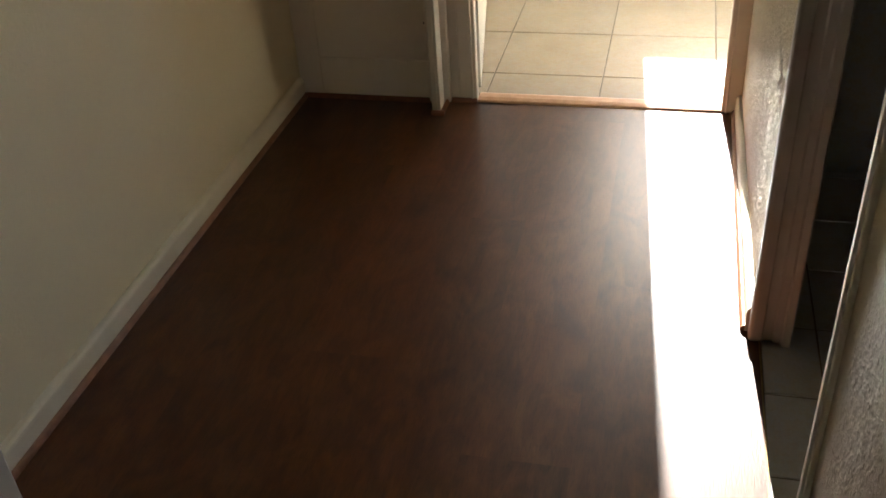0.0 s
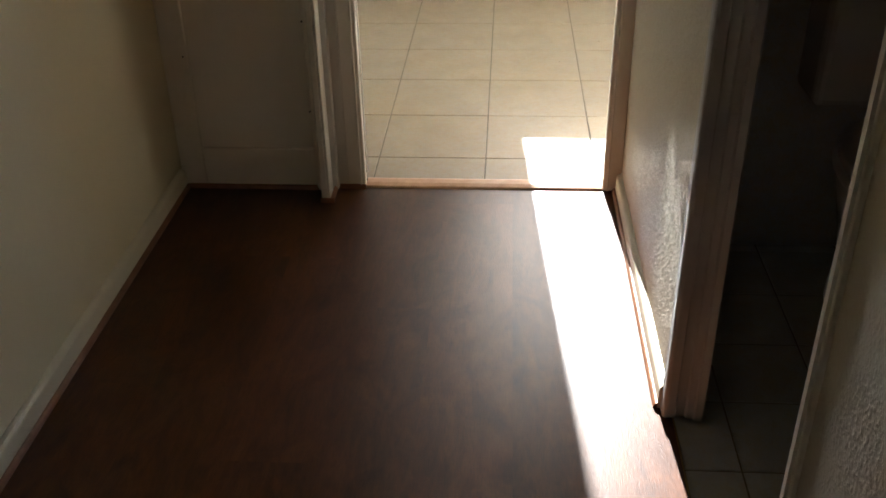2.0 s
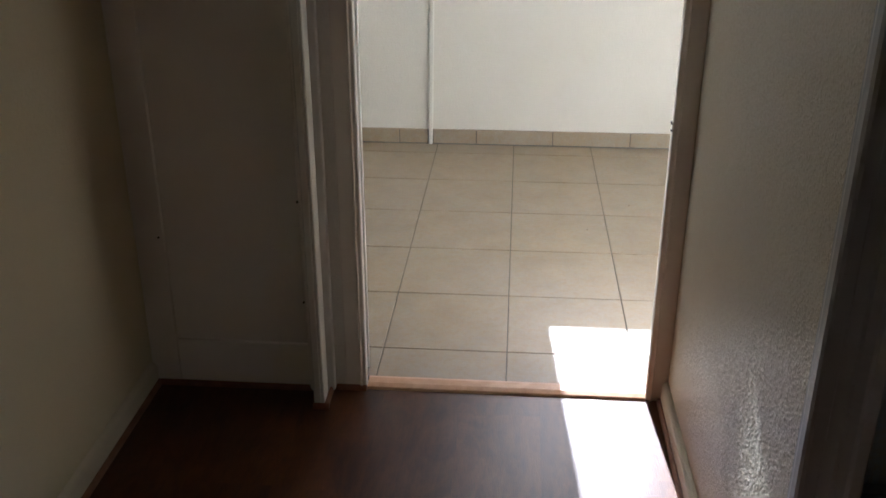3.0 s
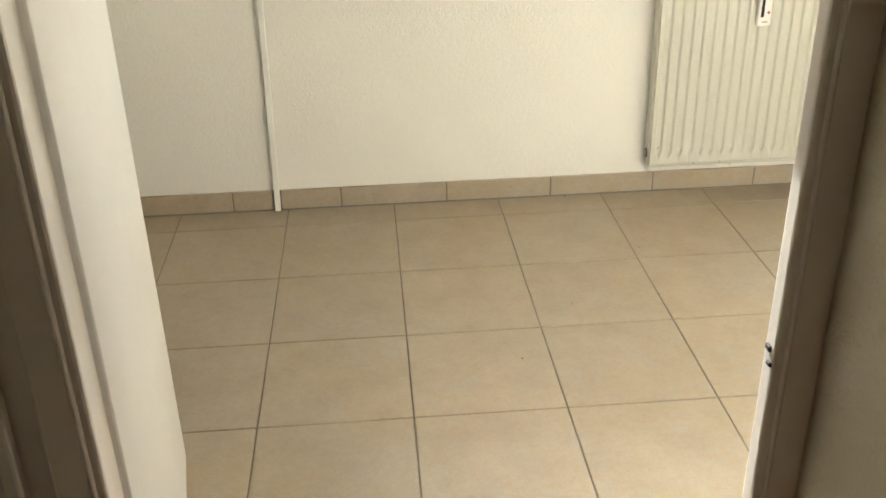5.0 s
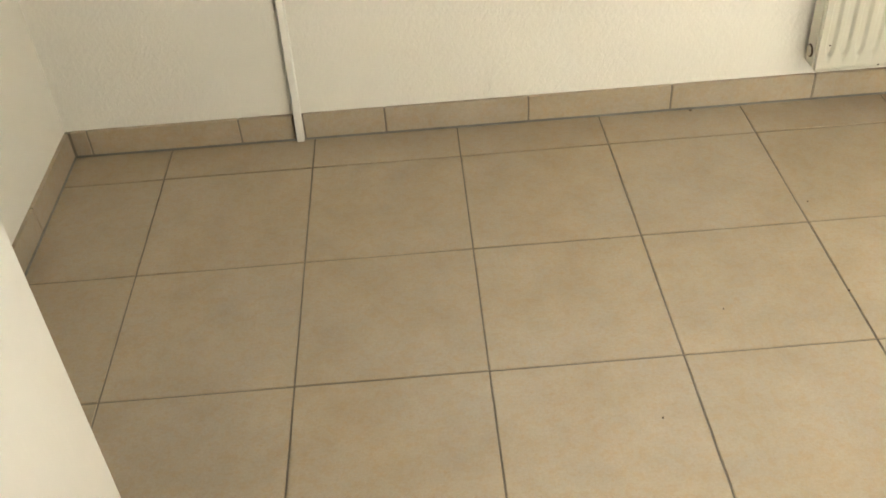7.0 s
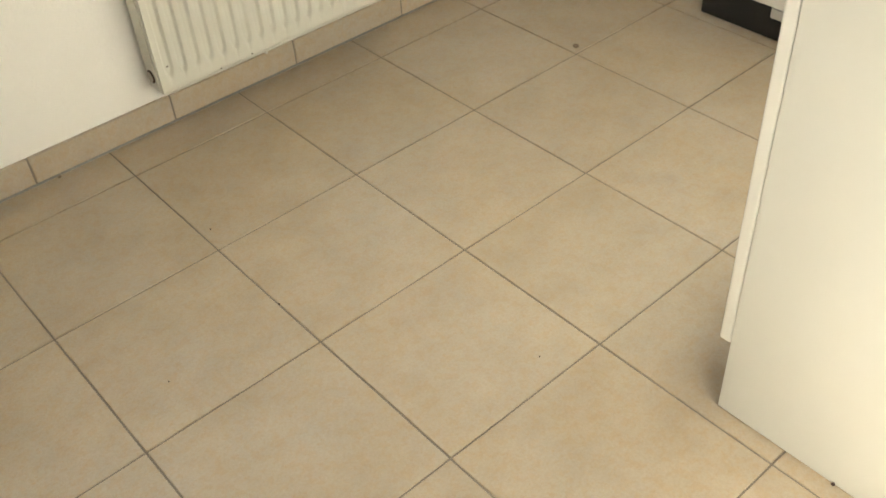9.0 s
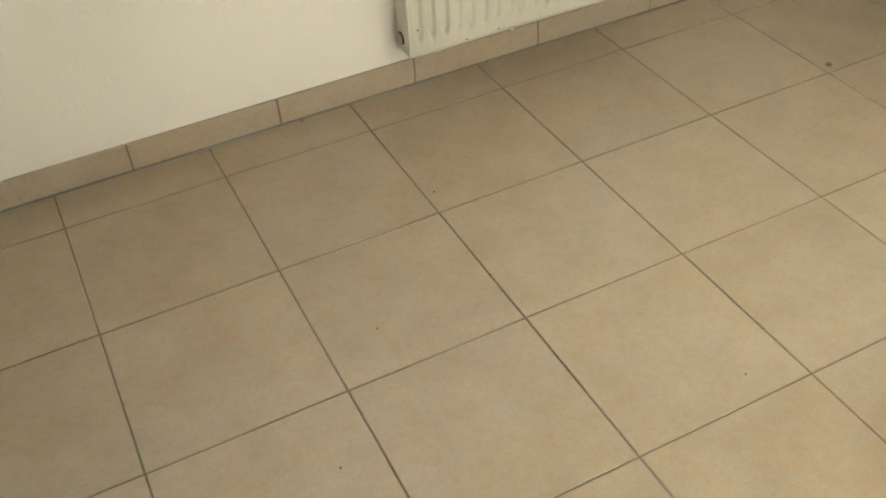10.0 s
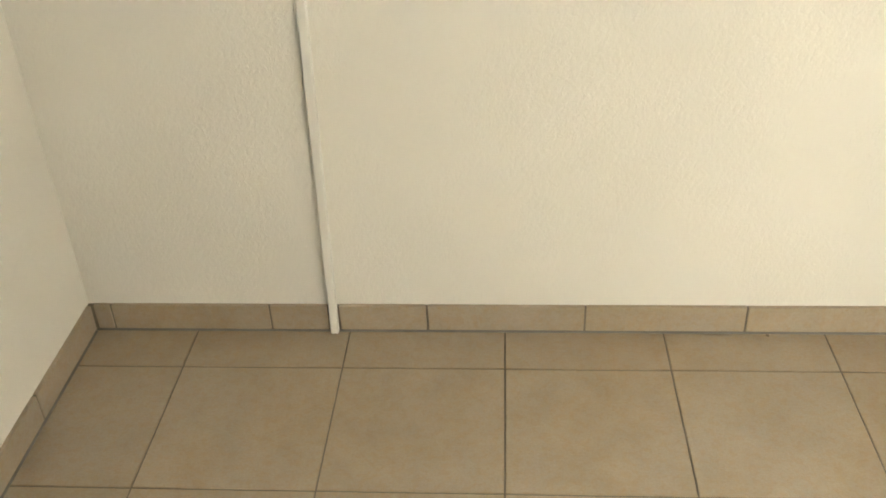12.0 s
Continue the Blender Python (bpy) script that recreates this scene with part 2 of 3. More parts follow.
def mesh_of(name, bm, mat, smooth=False):
    me = bpy.data.meshes.new(name)
    bm.to_mesh(me)
    bm.free()
    me.materials.append(mat)
    if smooth:
        me.polygons.foreach_set("use_smooth", [True] * len(me.polygons))
    return me


def part(name, bm, mat, parent=None, label="", smooth=False):
    ob = new(name, mesh_of(name, bm, mat, smooth))
    ob.parent = parent
    return tagged(ob, label) if label else ob


def thing(name, label, category, group="", kind=""):
    ob = new(name)
    ob.empty_display_size = 0.1
    return tagged(ob, label, category, group, kind)


def structure(name, bm, mat, label, category, smooth=False):
    return tagged(part(name, bm, mat, None, "", smooth), label, category, "", "structure")


# ---- plan (metres) ----
T = 0.333                      # floor tile pitch
KX0, KX1 = -0.567, 2.96        # kitchen side walls
KY0, KY1 = -1.79, 0.130        # kitchen door wall and window wall
HY = -1.870                    # hall end wall
HX0, HX1 = -0.560, 0.727       # hall side walls
HBACK = -6.0
TOP = 2.50
BX1, BY0, BY1 = 2.10, -4.3, -2.15   # bathroom
D0, D1 = -0.014, 0.676         # kitchen doorway
B0, B1 = -3.553, -2.845          # bathroom doorway along the hall
WX0, WX1, WZ0, WZ1 = 0.248, 2.17, 0.918, 2.22   # window opening

# ---- walls ----
bm = bmesh.new()
box_into(bm, KX0 - 0.12, KY1, -0.1, WX0, 0.43, TOP)
box_into(bm, WX1, KY1, -0.1, KX1 + 0.12, 0.43, TOP)
box_into(bm, WX0, KY1, -0.1, WX1, 0.43, WZ0)
box_into(bm, WX0, KY1, WZ1, WX1, 0.43, TOP)
wall_north = structure("wall_north", bm, M_KWALL, "cream white painted kitchen wall with the window", "wall")
wall_west = structure("wall_west", box(KX0 - 0.12, KY0 - 0.02, -0.1, KX0, KY1, TOP), M_KWALL, "cream white painted kitchen side wall", "wall")
structure("wall_east", box(KX1, KY0 - 0.08, -0.1, KX1 + 0.12, KY1, TOP), M_KWALL, "cream white painted wall behind the kitchen units", "wall")
bm = bmesh.new()
box_into(bm, KX0 - 0.12, HY, -0.1, D0 - 0.053, KY0, TOP)
box_into(bm, D1 + 0.053, HY, -0.1, KX1, KY0, TOP)
box_into(bm, D0 - 0.053, HY, 2.06, D1 + 0.053, KY0, TOP)
structure("wall_divider", bm, M_KWALL, "white painted partition between hall and kitchen", "wall")
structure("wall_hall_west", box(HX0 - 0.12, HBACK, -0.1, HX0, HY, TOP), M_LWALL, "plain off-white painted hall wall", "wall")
structure("wall_hall_south", box(HX0 - 0.12, HBACK - 0.12, -0.1, BX1, HBACK, TOP), M_KWALL, "plain off-white painted end wall of the hall", "wall")
bm = bmesh.new()
box_into(bm, HX1, B1, -0.1, HX1 + 0.066, HY, TOP)
box_into(bm, HX1, HBACK, -0.1, HX1 + 0.066, B0, TOP)
box_into(bm, HX1, B0, 2.05, HX1 + 0.066, B1, TOP)
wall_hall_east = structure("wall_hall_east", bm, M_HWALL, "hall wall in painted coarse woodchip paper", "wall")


def chips_field(ny, nz, step, size, rng):
    """Heights of 0 to 1: upright wood flakes of uneven size under thick paint."""
    fy = np.fft.fftfreq(ny, step)[:, None]
    fz = np.fft.fftfreq(nz, step)[None, :]
    def blurred(sy, sz):
        f = np.fft.fft2(rng.standard_normal((ny, nz))) * np.exp(-2 * np.pi ** 2 * ((fy * sy) ** 2 + (fz * sz) ** 2))
        g = np.real(np.fft.ifft2(f))
        return g / g.std()
    flakes = np.clip((blurred(0.0009 * size, 0.0014 * size) - 0.35) / 1.1, 0, 1)
    crumbs = np.clip((blurred(0.0008 * size, 0.0009 * size) - 0.7) / 1.0, 0, 1)
    return np.maximum(flakes * flakes * (3 - 2 * flakes), 0.6 * crumbs) + 0.03 * blurred(0.012, 0.012)


def woodchip_sheet(y0, y1, z0, z1, seed, step, size, height):
    """Paper pasted on the hall wall, its chips standing out of the sheet."""
    ny, nz = int((y1 - y0) / step) + 1, int((z1 - z0) / step) + 1
    h = chips_field(ny, nz, step, size, np.random.default_rng(seed))
    yy, zz = np.meshgrid(np.linspace(y0, y1, ny), np.linspace(z0, z1, nz), indexing="ij")
    co = np.stack((HX1 - 0.0008 - height * np.clip(h, -0.3, 1.3), yy, zz), axis=-1).reshape(-1, 3)
    a = (np.arange(ny - 1)[:, None] * nz + np.arange(nz - 1)[None, :]).ravel()
    quads = np.stack((a, a + 1, a + nz + 1, a + nz), axis=1)
    me = bpy.data.meshes.new("woodchip_paper")
    me.vertices.add(len(co))
    me.vertices.foreach_set("co", co.ravel())
    me.loops.add(quads.size)
    me.loops.foreach_set("vertex_index", quads.ravel())
    me.polygons.add(len(quads))
    me.polygons.foreach_set("loop_start", np.arange(0, quads.size, 4))
    me.polygons.foreach_set("use_smooth", np.ones(len(quads), dtype=bool))
    me.update(calc_edges=True)
    me.validate()
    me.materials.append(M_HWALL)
    ob = new("woodchip_paper", me)
    ob.parent = wall_hall_east
    return ob


woodchip_sheet(B1 + 0.012, HY - 0.006, 0.05, 1.15, 3, 0.0015, 0.85, 0.00078)
woodchip_sheet(-4.20, B0 - 0.009, 0.06, 1.20, 4, 0.0018, 1.1, 0.00062)
bm = bmesh.new()
box_into(bm, BX1, BY0, -0.1, BX1 + 0.1, BY1, TOP)
box_into(bm, HX1 + 0.066, BY1, -0.1, BX1 + 0.1, BY1 + 0.1, TOP)
box_into(bm, HX1 + 0.066, BY0 - 0.1, -0.1, BX1 + 0.1, BY0, TOP)
structure("wall_bathroom", bm, M_BWALL, "dark tiled walls of the unlit bathroom", "wall")
structure("ceiling", box(KX0 - 0.12, HBACK - 0.12, TOP, KX1 + 0.12, 0.43, TOP + 0.15), M_CEIL, "plain white painted ceiling", "ceiling")
# unseen ground, added so that daylight bounces up to the window
structure("ground", box(-300, -300, -6.2, 300, 300, -6.0), M_GROUND, "unseen grey ground sheet added far below the window to bounce daylight", "ground")

# ---- window ----
win = thing("window_1", "white framed two-casement window above the radiator", "window", "", "structure")
for nm, c in (("window_frame", (WX0, 0.22, WZ0, WX0 + 0.075, 0.29, WZ1)), ("window_frame", (WX1 - 0.075, 0.22, WZ0, WX1, 0.29, WZ1)),
              ("window_frame", (WX0 + 0.075, 0.22, WZ0, WX1 - 0.075, 0.29, WZ0 + 0.07)), ("window_frame", (WX0 + 0.075, 0.22, WZ1 - 0.075, WX1 - 0.075, 0.29, WZ1)),
              ("mullion", (1.190, 0.22, WZ0 + 0.07, 1.300, 0.29, WZ1 - 0.075))):
    part(nm, box(*c, 0.006), M_PVC, win)
for x0, x1 in ((WX0 + 0.075, 1.190), (1.300, WX1 - 0.075)):
    pane = part("pane", box(x0, 0.250, WZ0 + 0.07, x1, 0.254, WZ1 - 0.075), M_GLASS, win)
    pane.visible_shadow = False
part("window_sill", box(WX0, 0.10, WZ0 - 0.004, WX1, 0.22, WZ0 + 0.02, 0.006, 2), M_PVC, win)

# ---- doorway from hall to kitchen: painted timber frame ----
frame_k = thing("door_frame_1", "old white painted timber door frame with chipped edges", "door frame", "", "structure")
def jamb(x_open, s, rebate):
    """One post; s: +1 if it stands to the positive side of the opening."""
    bm = bmesh.new()
    xs = sorted((x_open, x_open + s * 0.053))
    box_into(bm, xs[0], HY - 0.006, 0.0, xs[1], -1.850, 2.06, 0.004, 2)
    xs = sorted((x_open + s * rebate, x_open + s * 0.053))
    box_into(bm, xs[0], -1.850, 0.0, xs[1], KY0 + 0.008, 2.06, 0.003, 1)
    xs = sorted((x_open + s * 0.010, x_open + s * 0.016))
    box_into(bm, xs[0], HY - 0.010, 0.0, xs[1], HY - 0.004, 2.05, 0.002, 1)
    return bm
part("jamb", jamb(D0, -1, 0.014), M_FRAME, frame_k)
part("jamb", jamb(D1, 1, 0.040), M_FRAME, frame_k)
part("lintel", box(D0, HY - 0.006, 2.0, D1, -1.80, 2.06, 0.004), M_FRAME, frame_k)
# strike wear on the edge of the frame
for y, z, s in ((-1.862, 0.706, 0.006), (-1.868, 0.69, 0.005)):
    part("screw_hole", box(D1 - 0.003, y - s, z - s, D1 + 0.004, y + s, z + 0.4 * s, 0.002), M_DARK, frame_k)
structure("door_sill_1", sweep([(-0.030, 0.0), (-0.026, 0.006), (-0.012, 0.010), (0.012, 0.010), (0.026, 0.006), (0.030, 0.0)],
       (D0, -1.846, 0.0), (D1, -1.846, 0.0), (0, 1, 0)), M_SILL, "light brown wooden threshold strip in the doorway", "threshold")

# open door leaf, swung into the kitchen
leaf = thing("kitchen_door", "cream white flush door leaf standing open into the kitchen", "door")
hinge = Vector((-0.019, -1.790, 0.0))
tip = Vector((-0.134, -1.088, 0.0))
along = (tip - hinge).normalized()
side = Vector((along.y, -along.x, 0.0))
turn = Matrix(((along.x, -side.x, 0, hinge.x), (along.y, -side.y, 0, hinge.y), (0, 0, 1, 0), (0, 0, 0, 1)))
L = (tip - hinge).length
bm = bmesh.new()
box_into(bm, 0.0, 0.0, 0.008, L, 0.024, 1.985, 0.003, 2)
box_into(bm, 0.013, 0.024, 0.008, L - 0.013, 0.040, 1.978, 0.002, 1)
bmesh.ops.transform(bm, matrix=turn, verts=bm.verts)
part("door_panel", bm, M_LEAF, leaf)
for z in (0.25, 1.75):
    bm = cylinder((-0.008, 0.012, z), (0, 0, 1), 0.007, 0.09, 14, 0.002)
    bmesh.ops.transform(bm, matrix=turn, verts=bm.verts)
    part("hinge", bm, M_BRASS, leaf, "dull steel door hinge", True)

# ---- hall end: closet panel and projecting post ----
panel = thing("closet_front", "painted white closet front with a plain recessed panel", "closet", "", "structure")
part("stile", box(HX0, HY - 0.008, 0.0, -0.486, HY, 2.1, 0.004), M_FRAME, panel)
part("bottom_rail", box(-0.486, HY - 0.010, 0.0, -0.154, HY, 0.125, 0.004, 3), M_FRAME, panel)
part("panel", box(-0.486, HY - 0.005, 0.125, -0.150, HY, 2.1, 0.002), M_FRAME, panel)
for x, z in ((-0.50, 0.40), (-0.160, 0.50), (-0.160, 0.24)):
    part("nail_hole", cylinder((x, HY - 0.007, z), (0, 1, 0), 0.0025, 0.006, 10), M_DARK, panel)
post = thing("closet_post", "white painted moulded post beside the kitchen doorway", "post", "", "structure")
part("post_core", box(-0.130, -1.966, 0.0, -0.112, HY, 2.1, 0.003, 2), M_PAINT, post)
part("side_stile", box(-0.154, HY - 0.024, 0.0, -0.130, HY, 2.1, 0.003, 2), M_FRAME, post)
part("face_board", box(-0.112, -1.966, 0.0, -0.104, -1.915, 2.1, 0.002, 1), M_PAINT, post)
part("bead", box(-0.112, -1.890, 0.0, -0.092, HY, 2.1, 0.004, 2), M_PAINT, post)

# ---- hall skirting boards with a rounded floor strip ----
SKIRT = [(0.0, 0.0), (0.016, 0.0), (0.016, 0.046), (0.0145, 0.052), (0.010, 0.057), (0.004, 0.0595), (0.0, 0.060)]
ROUND = [(0.0, 0.0)] + [(0.009 * math.cos(a), 0.013 * math.sin(a)) for a in [radians(d) for d in (0, 18, 36, 54, 72, 90)]]
def skirting(a, b, out, high=True):
    n = Vector(out)
    sk = thing("baseboard", "white painted baseboard with a brown rounded floor strip", "baseboard", "", "structure")
    if high:
        part("board", sweep(SKIRT, a, b, out), M_BOARD, sk)
    s = n * (0.016 if high else 0.0)
    part("floor_strip", sweep(ROUND, Vector(a) + s, Vector(b) + s, out), M_TRIM, sk, "brown quarter-round wooden strip", False)
skirting((HX0, -4.30, 0), (HX0, HY - 0.016, 0), (1, 0, 0))
skirting((HX1, B1 + 0.012, 0), (HX1, HY - 0.010, 0), (-1, 0, 0))
skirting((HX0 + 0.022, HY - 0.016, 0), (-0.150, HY - 0.016, 0), (0, -1, 0), False)
skirting((-0.132, -1.966, 0), (-0.092, -1.966, 0), (0, -1, 0), False)
skirting((-0.104, -1.966, 0), (-0.104, HY - 0.006, 0), (1, 0, 0), False)
skirting((-0.090, HY - 0.006, 0), (D0, HY - 0.006, 0), (0, -1, 0), False)
skirting((HX1, HBACK, 0), (HX1, B0 - 0.04, 0), (-1, 0, 0))

# ---- bathroom doorway ----
frame_b = thing("door_frame_2", "grey-white painted moulded frame of the bathroom doorway, far jamb greyed for shade", "door frame", "", "structure")
def stepped(y_open, s, nose, wide=0.030):
    """Moulded jamb: a rounded nose, two shallow steps and a deeper rebate; s: side of the opening."""
    bm = bmesh.new()
    x = HX1
    shape = [(x - nose, wide), (x - nose, 0.006), (x - nose + 0.003, 0.001), (x - nose + 0.008, 0.0), (x + 0.014, 0.001), (x + 0.017, 0.005), (x + 0.034, 0.006),
             (x + 0.037, 0.0), (x + 0.050, -0.001), (x + 0.053, -0.010), (x + 0.066, -0.012), (x + 0.069, -0.009), (x + 0.069, wide)]
    rings = [[bm.verts.new((px, y_open + s * d, z)) for px, d in shape] for z in (0.0, 2.05)]
    n = len(shape)
    for k in range(n):
        bm.faces.new((rings[0][k], rings[0][(k + 1) % n], rings[1][(k + 1) % n], rings[1][k]))
    bm.faces.new(rings[0])
    bm.faces.new(rings[1])
    bmesh.ops.recalc_face_normals(bm, faces=bm.faces)
    return bm
# far jamb in the shaded grey, near jamb in the plain frame paint
part("jamb", stepped(B1 - 0.018, 1, 0.010), M_FRAME_SHADED, frame_b)
part("jamb", stepped(B0 + 0.016, -1, 0.011, 0.016), M_FRAME, frame_b)
part("casing", box(HX1 - 0.010, B1, 0.0, HX1, B1 + 0.012, 2.06, 0.003), M_PAINT, frame_b)
part("casing", box(HX1 - 0.008, B0 - 0.009, 0.0, HX1, B0 - 0.0015, 2.06, 0.002, 2), M_FRAME, frame_b)
part("lintel", box(HX1 - 0.010, B0, 2.0, HX1 + 0.068, B1, 2.05, 0.003), M_PAINT, frame_b)
structure("door_sill_2", box(HX1 + 0.010, B0 + 0.015, -0.02, HX1 + 0.0135, B1 - 0.015, -0.001, 0.0006), M_EDGE, "raw broken edge of the laminate at the bathroom", "threshold")

# ---- hall west side: a door standing ajar ----
ajar = thing("hall_door", "white painted flush door leaf standing ajar in the hall", "door")
h2, t2 = Vector((-0.548, -4.36, 0.0)), Vector((-0.368, -3.590, 0.0))
d2 = (t2 - h2).normalized()
turn2 = Matrix(((d2.x, -d2.y, 0, h2.x), (d2.y, d2.x, 0, h2.y), (0, 0, 1, 0), (0, 0, 0, 1)))
bm = box(0.0, 0.0, 0.008, (t2 - h2).length, 0.040, 1.985, 0.003, 2)
bmesh.ops.transform(bm, matrix=turn2, verts=bm.verts)
part("door_panel", bm, M_LEAF, ajar)
for z in (0.25, 1.75):
    part("hinge", cylinder((h2.x, h2.y - 0.008, z), (0, 0, 1), 0.007, 0.09, 14, 0.002), M_BRASS, ajar, "dull steel door hinge", True)

# ---- kitchen: cable duct ----
duct = thing("cable_duct", "slim white plastic cable duct on the wall", "cable duct")
bm = bmesh.new()
box_into(bm, -0.0085, 0.109, 0.001, 0.0085, 0.1255, TOP - 0.02, 0.002, 2)
for v in bm.verts:
    v.co.x += 0.014 * v.co.z - 0.032
part("duct_cover", bm, M_PVC, duct)
bm = box(-0.0065, 0.1255, 0.07, 0.0065, KY1 + 0.001, TOP - 0.02)
for v in bm.verts:
    v.co.x += 0.014 * v.co.z - 0.032
part("duct_base", bm, M_PVC, duct)

# ---- radiator ----
def radiator(x0, x1, z0, z1, yf, yb):
    rad = thing("radiator", "cream white ribbed steel panel radiator on the kitchen wall", "radiator")
    pitch = (x1 - x0 - 0.02) / 18
    bm = bmesh.new()
    nx, levels = 18 * 16, [z0, z0 + 0.012, z0 + 0.030]
    levels += [z0 + 0.030 + 0.022 * k / 5 for k in range(1, 6)]
    levels += [z1 - 0.052 + 0.022 * k / 5 for k in range(0, 6)] + [z1 - 0.012, z1]
    grid = []
    for z in levels:
        edge = min(z - z0, z1 - z)
        amp = max(0.0, min(1.0, (edge - 0.030) / 0.022))
        row = []
        for i in range(nx + 1):
            u = i / nx
            x = x0 + (x1 - x0) * u
            ph = ((x - x0 - 0.01) / pitch) % 1.0
            inside = 0.01 <= x - x0 <= x1 - x0 - 0.01
            w = 0.27 * math.sqrt(max(amp, 0.0))
            g = max(0.0, min(1.0, (w - abs(ph - 0.5)) / 0.11 + 0.5)) if inside and amp > 0 else 0.0
            g = g * g * (3 - 2 * g)
            row.append(bm.verts.new((x, yf + 0.0100 * g, z)))
        grid.append(row)
    for r in range(len(levels) - 1):
        for i in range(nx):
            bm.faces.new((grid[r][i], grid[r][i + 1], grid[r + 1][i + 1], grid[r + 1][i]))
    ext = bmesh.ops.extrude_edge_only(bm, edges=[e for e in bm.edges if e.is_boundary])
    for v in [g for g in ext["geom"] if isinstance(g, bmesh.types.BMVert)]:
        v.co.y += 0.013
    part("front_panel", bm, M_RAD, rad, "", True)
    part("rear_panel", box(x0 + 0.004, yb - 0.016, z0 + 0.01, x1 - 0.004, yb, z1 - 0.01, 0.004), M_RAD, rad)
    part("side_cover", box(x0 - 0.003, yf + 0.010, z0 + 0.004, x0 + 0.001, yb - 0.004, z1 - 0.004, 0.001), M_RAD, rad)
    part("side_cover", box(x1 - 0.001, yf + 0.010, z0 + 0.004, x1 + 0.003, yb - 0.004, z1 - 0.004, 0.001), M_RAD, rad)
    part("top_grille", box(x0, yf + 0.010, z1 - 0.004, x1, yb - 0.004, z1 + 0.003, 0.001), M_RAD, rad)
    part("bottom_lip", box(x0 + 0.004, yf + 0.006, z0 - 0.006, x1 - 0.004, yf + 0.016, z0 + 0.002, 0.002), M_RAD, rad)
    for x, s in ((x0 - 0.004, -1), (x1 + 0.004, 1)):
        plug = part("end_plug", cylinder((x, yf + 0.032, z0 + 0.036), (1, 0, 0), 0.0150, 0.005, 22, 0.0015), M_CHIP, rad, "dark-rimmed end plug", True)
        part("plug_disc", cylinder((x + s * 0.0016, yf + 0.032, z0 + 0.036), (1, 0, 0), 0.0125, 0.003, 20, 0.0006), M_PLUG, plug, "dull tan disc")
    for x in (x0 + 0.12, x1 - 0.12):
        part("wall_bracket", box(x - 0.015, yb - 0.002, z0 + 0.05, x + 0.015, KY1, z0 + 0.12, 0.002), M_RAD, rad)
        part("wall_bracket", box(x - 0.015, yb - 0.002, z1 - 0.12, x + 0.015, KY1, z1 - 0.05, 0.002), M_RAD, rad)
    for xa, xb in ((x0 - 0.0005, x0 + 0.0032), (x1 - 0.0032, x1 + 0.0005)):
        part("edge_seam", box(xa, yf - 0.0024, z0 + 0.002, xb, yf + 0.006, z1 - 0.002, 0.0012, 2), M_RAD, rad)
    part("edge_seam", box(x0 + 0.0034, yf - 0.0022, z0 - 0.001, x1 - 0.0034, yf + 0.006, z0 + 0.0028, 0.0012, 2), M_RAD, rad)
    part("seam_tab", box(x0 + 0.255, yf - 0.004, z0 - 0.006, x0 + 0.262, yf + 0.004, z0 + 0.004, 0.001), M_RAD, rad)
    for dx, dz in ((0.022, 0.060), (0.140, 0.004), (0.222, 0.006)):
        part("paint_chip", box(x0 + dx, yf - 0.0008, z0 + dz, x0 + dx + 0.004, yf + 0.001, z0 + dz + 0.0025), M_CHIP, rad, "dark chip in the enamel")
    return rad
RX0, RX1, RZ0, RZ1, RYF, RYB = 1.130, 1.737, 0.112, 0.760, 0.055, 0.112
radiator(RX0, RX1, RZ0, RZ1, RYF, RYB)
meter = thing("heat_meter", "small white heat cost meter clipped on the radiator", "heat meter")
part("meter_case", box(1.412, RYF - 0.022, 0.545, 1.450, RYF - 0.001, 0.655, 0.004, 2), M_PVC, meter)
part("display", box(1.418, RYF - 0.0235, 0.572, 1.427, RYF - 0.0215, 0.625, 0.001), M_DARK, meter)
part("seal", cylinder((1.440, RYF - 0.022, 0.585), (0, 1, 0), 0.004, 0.003, 12), M_RED, meter)
part("print_line", box(1.422, RYF - 0.0232, 0.556, 1.440, RYF - 0.0215, 0.560), M_GREY, meter)

# ---- kitchen units ----
unit = thing("kitchen_cabinet", "white kitchen base cabinet with its side panel towards the door", "cabinet")
CX, CY = 1.364, -1.212
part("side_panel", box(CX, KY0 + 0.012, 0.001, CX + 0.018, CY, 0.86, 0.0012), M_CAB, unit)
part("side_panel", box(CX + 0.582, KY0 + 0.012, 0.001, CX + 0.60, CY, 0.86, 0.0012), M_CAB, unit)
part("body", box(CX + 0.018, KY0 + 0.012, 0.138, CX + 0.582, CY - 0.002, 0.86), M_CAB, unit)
part("door", box(CX + 0.001, CY + 0.0006, 0.138, CX + 0.599, CY + 0.021, 0.855, 0.004, 3), M_FRONT, unit, "white cabinet door with rounded edges", False)
part("plinth", box(CX + 0.018, CY - 0.07, 0.001, CX + 0.582, CY - 0.054, 0.136, 0.001), M_BLACK, unit)
unit2 = thing("kitchen_cabinet", "white kitchen base cabinet on a black plinth", "cabinet")
part("plinth", box(2.362, -1.18, 0.001, KX1 - 0.01, -0.420, 0.104, 0.002), M_BLACK, unit2, "matt black plinth")
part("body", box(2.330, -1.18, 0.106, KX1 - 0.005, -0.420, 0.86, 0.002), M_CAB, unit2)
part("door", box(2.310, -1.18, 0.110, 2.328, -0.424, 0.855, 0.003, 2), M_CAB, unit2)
part("clip", box(2.318, -0.720, 0.078, 2.350, -0.636, 0.106, 0.003), M_GREY, unit2, "grey plastic plinth clip")

